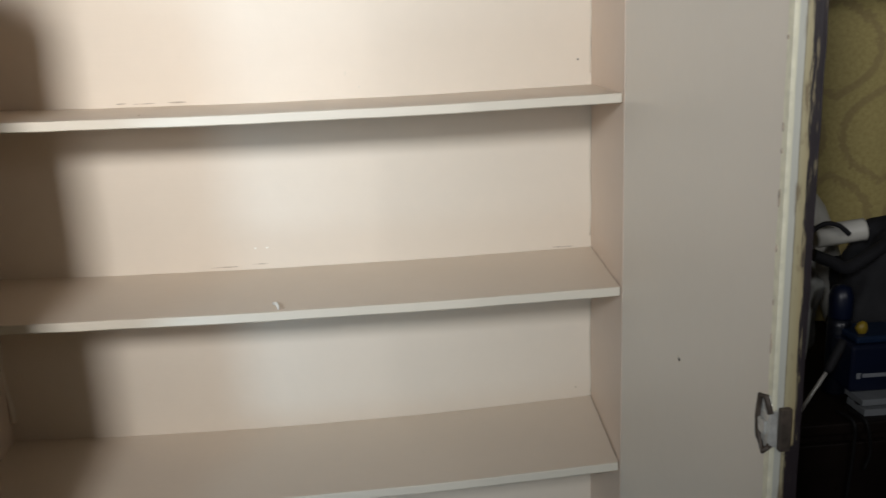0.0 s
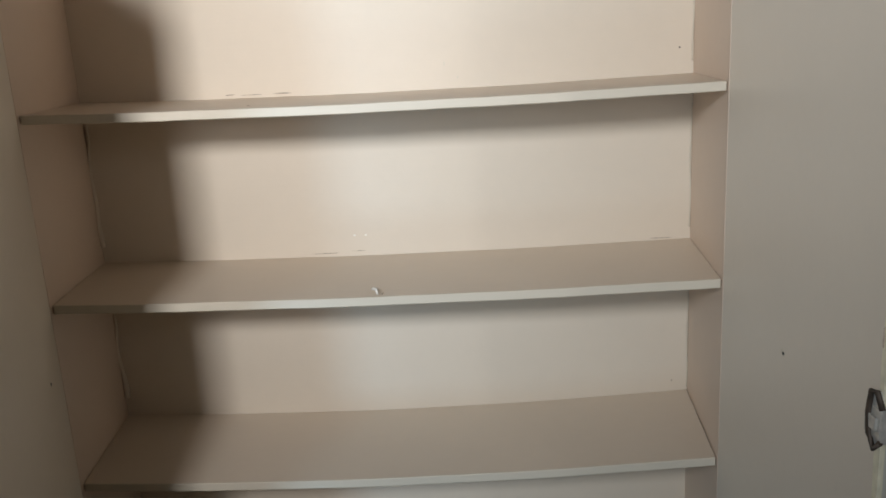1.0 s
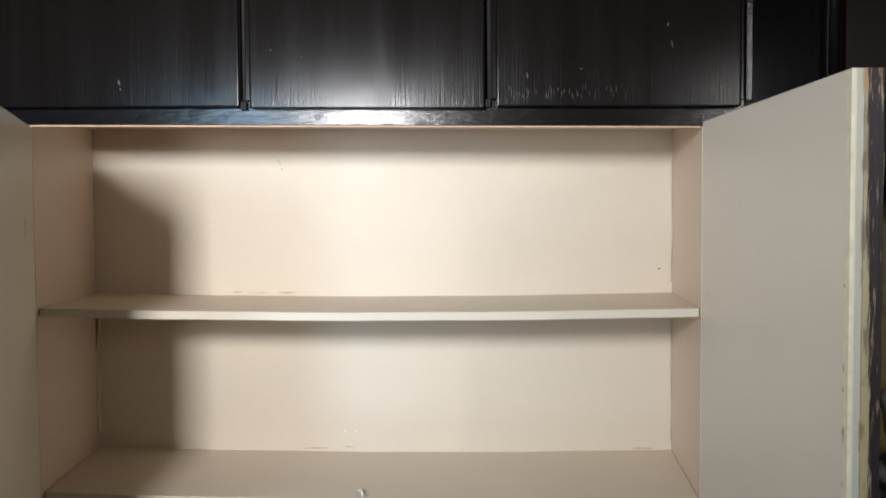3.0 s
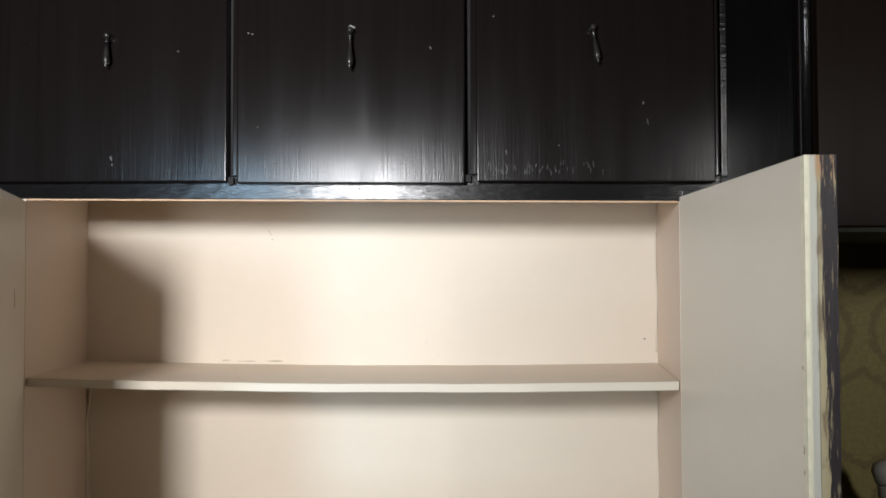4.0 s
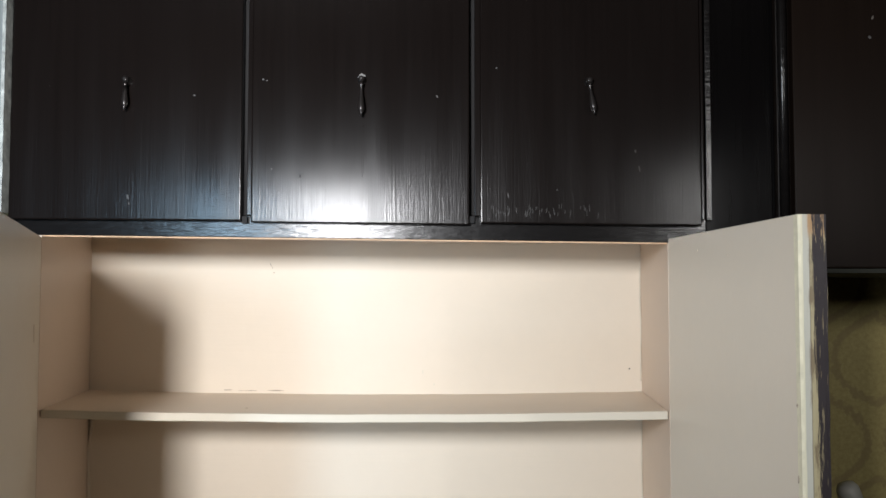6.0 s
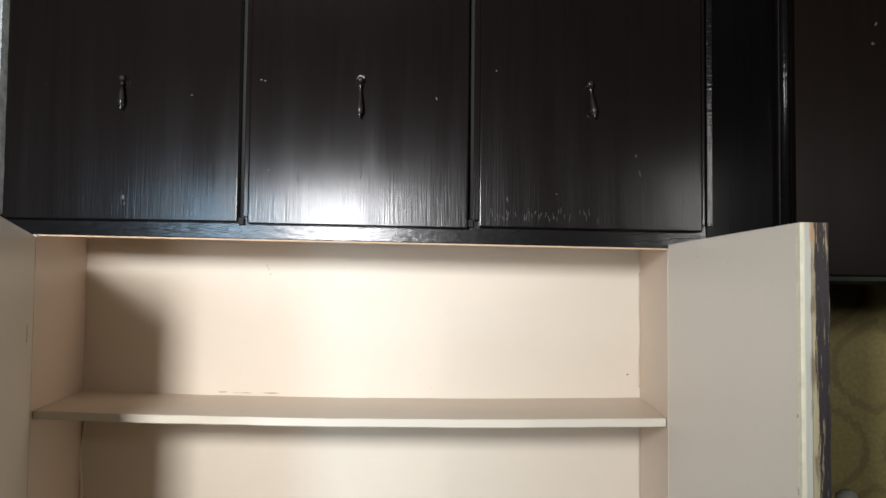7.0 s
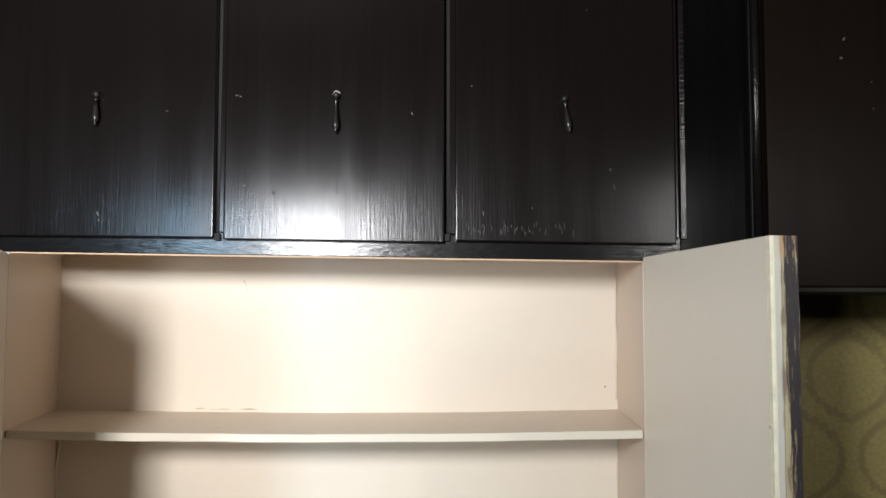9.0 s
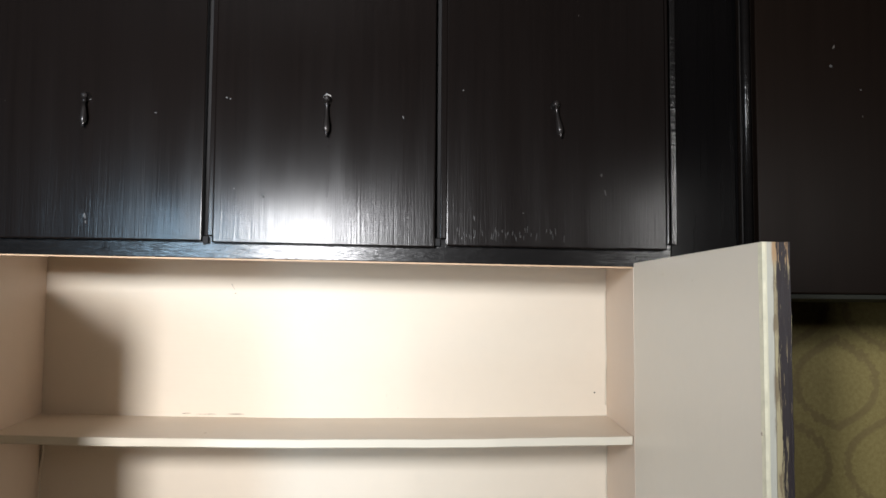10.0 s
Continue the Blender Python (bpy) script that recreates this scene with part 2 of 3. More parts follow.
_b.inputs["Alpha"].default_value = 0.6
bump(_nt, _b, [(noise_of(_nt, (1, 1, 1), 45, 4), 0.8, 0.006)])
GLASS, _nt, _b = mat("window_glass", (1, 1, 1), 0.02)
_b.inputs["Transmission Weight"].default_value = 1.0

# ---- building helpers ----
BASE = {}


def thing(name, at, label, category, group="", kind=""):
    ob = new(name)
    ob.empty_display_size = 0.1
    ob.location = at
    BASE[ob] = Vector(at)
    return tagged(ob, label, category, group, kind)


def part(name, bm, material, parent, label=""):
    """Links a bmesh, given in world metres, as one mesh under a thing or a part."""
    base = BASE[parent]
    bmesh.ops.translate(bm, verts=bm.verts, vec=-base)
    me = bpy.data.meshes.new(name)
    bm.to_mesh(me)
    bm.free()
    for m in material if isinstance(material, (list, tuple)) else [material]:
        me.materials.append(m)
    ob = new(name, me)
    ob.parent = parent
    BASE[ob] = base
    return tagged(ob, label) if label else ob


def piece(name, bm, material, label, category="", kind="structure", at=(0, 0, 0)):
    """A top-level thing of one mesh."""
    bmesh.ops.translate(bm, verts=bm.verts, vec=-Vector(at))
    me = bpy.data.meshes.new(name)
    bm.to_mesh(me)
    bm.free()
    for m in material if isinstance(material, (list, tuple)) else [material]:
        me.materials.append(m)
    ob = new(name, me)
    ob.location = at
    BASE[ob] = Vector(at)
    return tagged(ob, label, category, "", kind)


def bevel_all(bm, width, segments=2, sharp=0.5):
    edges = [e for e in bm.edges if len(e.link_faces) == 2 and e.calc_face_angle() > sharp]
    bmesh.ops.bevel(bm, geom=edges, offset=width, segments=segments, profile=0.6, affect="EDGES", clamp_overlap=True)


def slab(quad, z0, z1, bev=0.0, nx=1, warp=None, seg=2):
    """A board over a plan quad (x, y) * 4, from z0 to z1 (numbers or functions of x), cut nx times along its first side."""
    bm = bmesh.new()
    a, b, c, d = [Vector(p) for p in quad]
    zf0 = z0 if callable(z0) else (lambda x: z0)
    zf1 = z1 if callable(z1) else (lambda x: z1)
    rows = []
    for i in range(nx + 1):
        t = i / nx
        p, q = a.lerp(b, t), d.lerp(c, t)
        rows.append([bm.verts.new((p.x, p.y, zf0(p.x))), bm.verts.new((q.x, q.y, zf0(q.x))),
                     bm.verts.new((q.x, q.y, zf1(q.x))), bm.verts.new((p.x, p.y, zf1(p.x)))])
    for r, s in zip(rows, rows[1:]):
        for k in range(4):
            bm.faces.new((r[k], r[(k + 1) % 4], s[(k + 1) % 4], s[k]))
    bm.faces.new(rows[0][::-1])
    bm.faces.new(rows[-1])
    bmesh.ops.recalc_face_normals(bm, faces=bm.faces)
    if bev:
        bevel_all(bm, bev, seg)
    return bm


def box(x0, x1, y0, y1, z0, z1, bev=0.0, seg=2):
    return slab([(x0, y0), (x1, y0), (x1, y1), (x0, y1)], z0, z1, bev, seg=seg)


def join(*bms):
    out = bms[0]
    for b in bms[1:]:
        me = bpy.data.meshes.new("tmp")
        b.to_mesh(me)
        out.from_mesh(me)
        bpy.data.meshes.remove(me)
        b.free()
    return out


def lathe(profile, at, seg=16, m=None):
    """A turned body: profile of (radius, height) about z, placed by m then moved to at."""
    bm = bmesh.new()
    rings = []
    for r, h in profile:
        rings.append([bm.verts.new((max(r, 1e-5) * math.cos(2 * math.pi * k / seg), max(r, 1e-5) * math.sin(2 * math.pi * k / seg), h)) for k in range(seg)])
    for a, b in zip(rings, rings[1:]):
        for k in range(seg):
            f = bm.faces.new((a[k], a[(k + 1) % seg], b[(k + 1) % seg], b[k]))
            f.smooth = True
    bm.faces.new(rings[0][::-1])
    bm.faces.new(rings[-1])
    if m is not None:
        bmesh.ops.transform(bm, matrix=m, verts=bm.verts)
    bmesh.ops.translate(bm, verts=bm.verts, vec=at)
    return bm


def tube(points, radius, seg=8):
    """A round bar through points."""
    bm = bmesh.new()
    pts = [Vector(p) for p in points]
    rings = []
    for i, p in enumerate(pts):
        d = (pts[min(i + 1, len(pts) - 1)] - pts[max(i - 1, 0)]).normalized()
        s = d.cross(Vector((0.3, 0.9, 0.25))).normalized()
        u = d.cross(s)
        r = radius(i / (len(pts) - 1)) if callable(radius) else radius
        rings.append([bm.verts.new(p + r * (math.cos(2 * math.pi * k / seg) * s + math.sin(2 * math.pi * k / seg) * u)) for k in range(seg)])
    for a, b in zip(rings, rings[1:]):
        for k in range(seg):
            f = bm.faces.new((a[k], a[(k + 1) % seg], b[(k + 1) % seg], b[k]))
            f.smooth = True
    bm.faces.new(rings[0][::-1])
    bm.faces.new(rings[-1])
    bmesh.ops.recalc_face_normals(bm, faces=bm.faces)
    return bm


def curve(points, n=24):
    """A smooth line through points."""
    P = [Vector(p) for p in points]
    P = [2 * P[0] - P[1], *P, 2 * P[-1] - P[-2]]
    out = []
    for i in range(1, len(P) - 2):
        for k in range(n):
            t = k / n
            a, b, c, d = P[i - 1], P[i], P[i + 1], P[i + 2]
            out.append(0.5 * ((2 * b) + (c - a) * t + (2 * a - 5 * b + 4 * c - d) * t * t + (3 * b - a - 3 * c + d) * t ** 3))
    out.append(P[-2])
    return out


def flake(at, normal, w, h, turn=0, lift=0.0006, seed=0):
    """A ragged chip of paint or grime a hair proud of its surface."""
    rnd = random.Random(seed)
    bm = bmesh.new()
    n = Vector(normal).normalized()
    s = n.orthogonal().normalized() if abs(n.z) > 0.9 else Vector((0, 0, 1)).cross(n).normalized()
    if abs(n.z) > 0.9:
        s = Vector((1, 0, 0))
    u = n.cross(s)
    ca, sa = math.cos(radians(turn)), math.sin(radians(turn))
    s, u = ca * s + sa * u, ca * u - sa * s
    K = 11
    low, top = [], []
    for k in range(K):
        a = 2 * math.pi * k / K
        f = 0.65 + 0.45 * rnd.random()
        p = Vector(at) + s * (w / 2 * f * math.cos(a)) + u * (h / 2 * f * math.sin(a))
        low.append(bm.verts.new(p - n * 0.0008))
        top.append(bm.verts.new(p * 1.0 + n * lift))
    bm.faces.new(top)
    for k in range(K):
        bm.faces.new((low[k], low[(k + 1) % K], top[(k + 1) % K], top[k]))
    bmesh.ops.recalc_face_normals(bm, faces=bm.faces)
    return bm


# ---- the room ----
X0, X1, ZC = -2.3, 2.7, 2.62
T = 0.12
piece("floor", box(X0 - T, X1 + T, Y_WIN - T, Y_BACK + T, -0.1, 0), DARK_FLOOR, "unseen floor of the room, dark to cut bounced light", "floor")
piece("ceiling", box(X0 - T, X1 + T, Y_WIN - T, Y_BACK + T, ZC, ZC + 0.1), DARK_CEILING, "unseen ceiling, dark to cut bounced light", "ceiling")
piece("wall_north", box(X0 - T, X1 + T, Y_BACK, Y_BACK + T, 0, ZC), PAPER, "olive gold damask wallpaper on the wall", "wall")
piece("wall_west", box(X0 - T, X0, Y_WIN, Y_BACK, 0, ZC), DARK_WALL, "unseen side wall, dark to cut bounced light", "wall")
piece("wall_east", box(X1, X1 + T, Y_WIN, Y_BACK, 0, ZC), DARK_WALL, "unseen side wall, dark to cut bounced light", "wall")


def south_wall():
    holes = [(-0.93, -0.13, 1.40, 2.15), (1.29, 1.46, 1.81, 2.25)]
    low = (-0.93, -0.51, 0.25, 0.78)        # added opening for the low blue lamp, no such window known
    xs = [X0 - T, holes[0][0], holes[0][1], holes[1][0], holes[1][1], X1 + T]
    bms = [box(xs[0], xs[1], Y_WIN - T, Y_WIN, 0, ZC), box(xs[2], xs[3], Y_WIN - T, Y_WIN, 0, ZC), box(xs[4], xs[5], Y_WIN - T, Y_WIN, 0, ZC)]
    for a, b, c, d in holes:
        bms.append(box(a, b, Y_WIN - T, Y_WIN, d, ZC))
    bms += [box(holes[1][0], holes[1][1], Y_WIN - T, Y_WIN, 0, holes[1][2]), box(holes[0][0], holes[0][1], Y_WIN - T, Y_WIN, low[3], holes[0][2]),
            box(low[1], holes[0][1], Y_WIN - T, Y_WIN, 0, low[3]), box(low[0], low[1], Y_WIN - T, Y_WIN, 0, low[2])]
    piece("wall_south", join(*bms), DARK_WALL, "unseen dark wall with two windows and an added low opening", "wall")
    for i, (a, b, c, d) in enumerate(holes + [low]):
        w = thing(f"window_{i + 1}", ((a + b) / 2, Y_WIN - 0.08, c), "unseen white framed opening for a daylight lamp", "window", kind="structure")
        f = 0.035
        fr = [box(a, b, Y_WIN - 0.09, Y_WIN - 0.045, c, c + f), box(a, b, Y_WIN - 0.09, Y_WIN - 0.045, d - f, d),
              box(a, a + f, Y_WIN - 0.09, Y_WIN - 0.045, c + f, d - f), box(b - f, b, Y_WIN - 0.09, Y_WIN - 0.045, c + f, d - f)]
        if i == 0:
            fr.append(box(a + f, b - f, Y_WIN - 0.088, Y_WIN - 0.047, 1.834, 1.856))
            fr.append(box(-0.435, -0.395, Y_WIN - 0.09, Y_WIN - 0.045, c + f, d - f))
        part("window_frame", join(*fr), WHITE_FRAME, w)
        pane = part("pane", box(a + f, b - f, Y_WIN - 0.072, Y_WIN - 0.068, c + f, d - f), GLASS, w)
        pane.visible_shadow = False


south_wall()

# ---- the built-in cupboard below ----
YF, YB = 0.03, 0.328              # shelf fronts and back panel
XLF, XLB, XRF, XRB = -0.597, -0.632, 0.568, 0.589   # the inside, a little wider at the back


def x_left(y):
    return XLF + (XLB - XLF) * (y - YF) / (YB - YF)


def x_right(y):
    return XRF + (XRB - XRF) * (y - YF) / (YB - YF)


def rail_bottom(x):
    return 1.761 - 0.014 * (x + 0.597) / 1.165


cup = thing("built_in_cupboard", (0, 0.17, 0), "cream painted built-in cupboard with open doors and empty shelves", "cupboard")


def back_panel():
    bm = slab([(-0.66, YB), (0.62, YB), (0.62, YB + 0.01), (-0.66, YB + 0.01)], 0.0, 1.79)
    return part("back_panel", bm, CREAM, cup, "cream gloss painted back with brush marks")


back_panel()
part("side_panel", slab([(XLF - 0.03, 0.022), (XLF, 0.022), (XLB, YB), (XLB - 0.03, YB)], 0, lambda x: 1.788, 0.001), CREAM_SIDE, cup)
part("side_panel", slab([(XRF, 0.022), (XRF + 0.04, 0.022), (XRB + 0.03, YB), (XRB, YB)], 0, lambda x: 1.788, 0.001), CREAM_SIDE, cup)
part("top_board", slab([(-0.66, 0.043), (0.62, 0.043), (0.62, YB - 0.001), (-0.66, YB - 0.001)], lambda x: rail_bottom(x) + 0.026, lambda x: rail_bottom(x) + 0.036), CREAM_SIDE, cup)
part("rear_casing", box(-0.66, 0.62, YB + 0.011, Y_BACK - 0.003, 0, 1.788, 0.002), DARK_WOOD, cup)
part("plinth_board", box(-0.60, 0.572, 0.03, 0.05, 0, 0.09, 0.002), CREAM_SIDE, cup)


def shelf(z_left, z_mid, z_right, thick, yf=YF):
    """A painted board that sags in the middle; its front edge is a lighter lipping."""
    def top(x):
        t = (x - XLF) / (XRF - XLF)
        return z_left + (z_right - z_left) * t - 4 * t * (1 - t) * ((z_left + z_right) / 2 - z_mid) + 0.0003 * math.sin(19 * x) + 0.00015 * math.sin(57 * x + z_mid * 40)
    g = 0.001
    y1 = yf + 0.004
    ob = part("shelf", slab([(x_left(y1) + g, y1), (x_right(y1) - g, y1), (XRB - g, YB - 0.001), (XLB + g, YB - 0.001)], lambda x: top(x) - thick, top, nx=40), CREAM_SHELF, cup)
    bm = slab([(x_left(yf) + g, yf), (x_right(yf) - g, yf), (x_right(y1) - g, y1), (x_left(y1) + g, y1)], lambda x: top(x) - thick - 0.0006, lambda x: top(x) + 0.0006, nx=60)
    bevel_all(bm, 0.0012, 1, 1.0)
    part("shelf_edge", bm, CREAM_EDGE, ob, "paler painted front edge")
    return top


TOP1 = shelf(1.4385, 1.4305, 1.437, 0.0145)
TOP2 = shelf(1.106, 1.0985, 1.106, 0.0150)
TOP3 = shelf(0.757, 0.750, 0.772, 0.0150)
shelf(0.42, 0.415, 0.425, 0.015)
shelf(0.115, 0.112, 0.115, 0.02)

# uneven filler in the back corner, pale and flaky
for z0, z1 in ((0.80, 1.075), (1.14, 1.41)):
    pts = [(XLB + 0.004 + 0.0025 * math.sin(19 * z) + 0.002 * math.sin(47 * z), YB - 0.003, z) for z in np.linspace(z0, z1, 40)]
    part("filler_seam", tube(pts, lambda t: 0.0058 - 0.0045 * t + 0.0012 * math.sin(17 * t) * math.sin(9 * t + 1), 7), CREAM, cup, "uneven pale filler in the corner")
for z in (0.90, 1.25, 1.58):
    pts = [(XRB - 0.002 + 0.001 * math.sin(33 * u), YB - 0.002, u) for u in np.linspace(z - 0.12, z + 0.13, 24)]
    part("filler_seam", tube(pts, 0.0012, 6), CREAM_EDGE, cup)

# chips, grime and nail holes on the inside
NB, NU = (0, -1, 0), (0, 0, 1)
MARKS = [
    ("scratch", (-0.232, YB, 1.714), NB, 0.002, 0.018, 28, SMUDGE), ("nail_hole", (-0.226, YB, 1.699), NB, 0.004, 0.004, 0, SMUDGE),
    ("nail_hole", (0.562, YB, 1.487), NB, 0.0035, 0.004, 0, GAP), ("nail_hole", (0.556, YB, 0.795), NB, 0.004, 0.006, 0, SMUDGE),
    ("grime_line", (-0.28, YB, 1.4385), NB, 0.050, 0.0024, 0, SMUDGE), ("grime_line", (-0.22, YB, 1.4385), NB, 0.040, 0.0030, 0, SMUDGE),
    ("grime_line", (-0.325, YB, 1.440), NB, 0.022, 0.0036, 0, SMUDGE), ("grime_line", (0.53, YB, 1.109), NB, 0.06, 0.0024, 0, SMUDGE),
    ("grime_line", (-0.16, YB, 1.106), NB, 0.06, 0.0024, 0, SMUDGE), ("grime_line", (-0.09, YB, 1.109), NB, 0.035, 0.0018, 0, SMUDGE),
    ("paint_lump", (-0.098, YB, 1.142), NB, 0.006, 0.005, 0, WHITE_CHIP), ("paint_lump", (-0.075, YB, 1.142), NB, 0.007, 0.004, 0, WHITE_CHIP),
    ("paint_lump", (0.105, YB, 1.48), NB, 0.004, 0.010, 0, CREAM_EDGE), ("paint_lump", (0.13, YB, 1.452), NB, 0.005, 0.006, 0, CREAM_EDGE),
    ("nail_hole", (-0.23, 0.10, None), NU, 0.006, 0.004, 0, SMUDGE), ("scratch", (-0.014, 0.052, "2"), NU, 0.004, 0.014, -6, SMUDGE),
]
for k, (nm, p, nrm, w, h, turn, m) in enumerate(MARKS):
    z = TOP1(p[0]) if p[2] is None else TOP2(p[0]) if p[2] == "2" else p[2]
    part(nm, flake((p[0], p[1], z), nrm, w, h, turn, seed=k), m, cup)
part("curled_flake", tube(curve([(-0.036, 0.078, TOP2(-0.03) + 0.0006), (-0.031, 0.060, TOP2(-0.03) + 0.007), (-0.024, 0.044, TOP2(-0.03) + 0.010), (-0.021, 0.036, TOP2(-0.03) + 0.003)], 6),
                          lambda t: 0.0008 + 0.0024 * math.sin(3.0 * t), 7), WHITE_CHIP, cup, "curled flake of white paint")
# open joint where the third shelf meets the side
pts = [(x_right(y) - 0.0015, y, TOP3(x_right(y)) + 0.0012 + 0.001 * math.sin(60 * y)) for y in np.linspace(0.05, YB - 0.003, 20)]
part("joint_crack", tube(pts, 0.0006, 5), SMUDGE, cup)
part("raw_strip", slab([(-0.594, 0.0196), (0.566, 0.0196), (0.566, 0.026), (-0.594, 0.026)], lambda x: rail_bottom(x) - 0.0006, lambda x: rail_bottom(x) + 0.0022, nx=20), RAW_EDGE, cup, "bare wood edge under the rail")

DOOR_W, DOOR_T, DOOR_Z0 = 0.522, 0.035, 0.12


def leaf(hinge, angle, side, z1, name_label, DOOR_W=0.522):
    """A hinged door leaf. In its own frame the inner face is x = 0, the leaf runs along -y from the hinge, its thickness lies on the outer side."""
    s = side
    bm = box(min(0, s * DOOR_T), max(0, s * DOOR_T), -DOOR_W + 0.003, 0, DOOR_Z0, z1)
    bevel_all(bm, 0.0012, 2, 1.0)
    for f in bm.faces:
        c = f.calc_center_median()
        f.material_index = 1 if abs(c.x - s * DOOR_T) < 0.003 else 0
        if abs(c.z - z1) < 0.002:
            f.material_index = 1 if abs(c.x) > 0.016 else 2
    me = bpy.data.meshes.new("door")
    bm.to_mesh(me)
    bm.free()
    for m in (CREAM_DOOR, BLACK, CREAM_EDGE):
        me.materials.append(m)
    d = new("door", me)
    d.parent = cup
    d.matrix_basis = Matrix.Translation(-Vector(cup.location)) @ pose(hinge[0], hinge[1], 0, 0, 0, angle)
    BASE[d] = Vector((0, 0, 0))
    tagged(d, name_label)
    # the chipped closing edge
    eb = slab([(0, -DOOR_W), (s * DOOR_T, -DOOR_W), (s * DOOR_T, -DOOR_W + 0.003), (0, -DOOR_W + 0.003)], DOOR_Z0, z1 - 0.0005, nx=1)
    bmesh.ops.subdivide_edges(eb, edges=[e for e in eb.edges if abs(e.verts[0].co.z - e.verts[1].co.z) > 0.5], cuts=90)
    for v in eb.verts:
        if v.co.y < -DOOR_W + 0.001:
            v.co.x += 0.0011 * noise.noise(Vector((v.co.x * 40, 0, v.co.z * 26)))
            v.co.y += 0.0009 * noise.noise(Vector((v.co.x * 90, 3, v.co.z * 38)))
    part("closing_edge", eb, WORN, d, "chipped edge with cream, grey and dark coats")
    return d


right_door = leaf((0.5682, 0.0215), 2.3, 1, 1.7565, "open door, cream painted inside and black outside")
left_door = leaf((-0.5972, 0.0215), 21.0, -1, 1.7595, "open door, cream painted inside and black outside", 0.64)


def catch():
    """A bent zinc catch with a dark looped keeper at the corner of the leaf."""
    z0, z1 = 1.066, 1.132
    yb = -DOOR_W
    bm = box(-0.0022, 0.006, yb - 0.0030, yb + 0.006, z0 + 0.006, z1 - 0.016, 0.001)
    bm = join(bm, box(-0.0045, -0.0005, yb - 0.003, yb + 0.030, z0 + 0.010, z1 - 0.020, 0.001), box(-0.0075, -0.004, yb + 0.002, yb + 0.022, z0 + 0.02, z1 - 0.03, 0.0012))
    c = part("catch", bm, STEEL, right_door, "worn zinc roller catch")
    yb -= 0.006
    loop = [(-0.004, yb + 0.001, z1 - 0.018), (-0.006, yb + 0.010, z1), (-0.006, yb + 0.022, z1 - 0.003), (-0.006, yb + 0.026, z1 - 0.030),
            (-0.006, yb + 0.022, z0 + 0.012), (-0.006, yb + 0.010, z0 - 0.001), (-0.004, yb + 0.001, z0 + 0.010)]
    plate = bmesh.new()
    ring = [plate.verts.new((-0.0035, y, z)) for _, y, z in loop]
    plate.faces.new(ring)
    ext = bmesh.ops.extrude_face_region(plate, geom=plate.faces[:])
    bmesh.ops.translate(plate, verts=[v for v in ext["geom"] if isinstance(v, bmesh.types.BMVert)], vec=(0.0028, 0, 0))
    bmesh.ops.recalc_face_normals(plate, faces=plate.faces)
    part("catch_plate", plate, STEEL, right_door, "dull zinc plate")
    part("catch_bracket", box(0.0064, 0.019, yb - 0.0036, yb + 0.004, z0 + 0.003, z1 - 0.012, 0.001), RUST, right_door, "dark rusty bracket")
    part("keeper_loop", tube(loop, 0.0034, 8), RUST, right_door, "dark rusty wire keeper")


catch()
# old cream paint, coloured brighter for light caught on the rounded corner
arris = slab([(-0.0009, -DOOR_W - 0.0004), (0.003, -DOOR_W - 0.0004), (0.003, -DOOR_W + 0.011), (-0.0006, -DOOR_W + 0.011)], DOOR_Z0 + 0.002, 1.7555)
bmesh.ops.subdivide_edges(arris, edges=[e for e in arris.edges if abs(e.verts[0].co.z - e.verts[1].co.z) > 0.5], cuts=110)
for v in arris.verts:
    if v.co.y > -DOOR_W + 0.008:
        v.co.y += 0.0022 * noise.noise(Vector((1, 0, v.co.z * 34))) + 0.0016 * noise.noise(Vector((5, 0, v.co.z * 9)))
part("arris_strip", arris, plain("old_cream_coat_lit", (0.74, 0.70, 0.53), 0.5, size=60, vary=0.12), right_door, "old cream paint along the corner, brightened as if lit")
for k, (z, h) in enumerate(((1.43, 0.010), (1.405, 0.006), (1.355, 0.022), (1.30, 0.012), (1.24, 0.008), (1.19, 0.030), (1.52, 0.006))):
    part("paint_chip", flake((-0.0008, -DOOR_W + 0.009, z), (-1, 0, 0), 0.004, h, 0, seed=90 + k), SMUDGE, right_door)
part("nail_hole", flake((0, -0.255, 1.075), (-1, 0, 0), 0.013, 0.012, 0, seed=41), CREAM_EDGE, right_door)
part("nail_hole", flake((-0.0002, -0.258, 1.075), (-1, 0, 0), 0.0055, 0.006, 0, 0.0012, seed=42), GAP, right_door)
part("nail_hole", flake((0, -0.127, 1.011), (1, 0, 0), 0.006, 0.007, 0, seed=43), GAP, left_door)
part("scratch", flake((0, -0.105, 1.585), (1, 0, 0), 0.003, 0.036, 6, seed=44), SMUDGE, left_door)
for p, k in (((0, -0.16, 1.728), 51), ((0, -0.29, 1.715), 52)):
    part("paint_lump", flake(p, (-1, 0, 0), 0.003, 0.003, 0, seed=k), CREAM_EDGE, right_door)

# ---- the black cupboard above ----
upper = thing("upper_cupboard", (0, 0.17, 1.75), "black lacquered wall cupboard with three closed doors", "cupboard")
ZU = 2.50
part("carcass", box(-0.645, 0.64, 0.042, Y_BACK - 0.002, 1.80, ZU, 0.002), DARK_WOOD, upper)
bm = slab([(-0.80, 0.019), (0.6395, 0.019), (0.6395, 0.0415), (-0.80, 0.0415)], lambda x: rail_bottom(x) + 0.0016, 1.80, nx=30)
bevel_all(bm, 0.002, 2, 1.0)
part("bottom_rail", bm, BLACK_RAIL, upper, "glossy black rail with thick brushed paint")
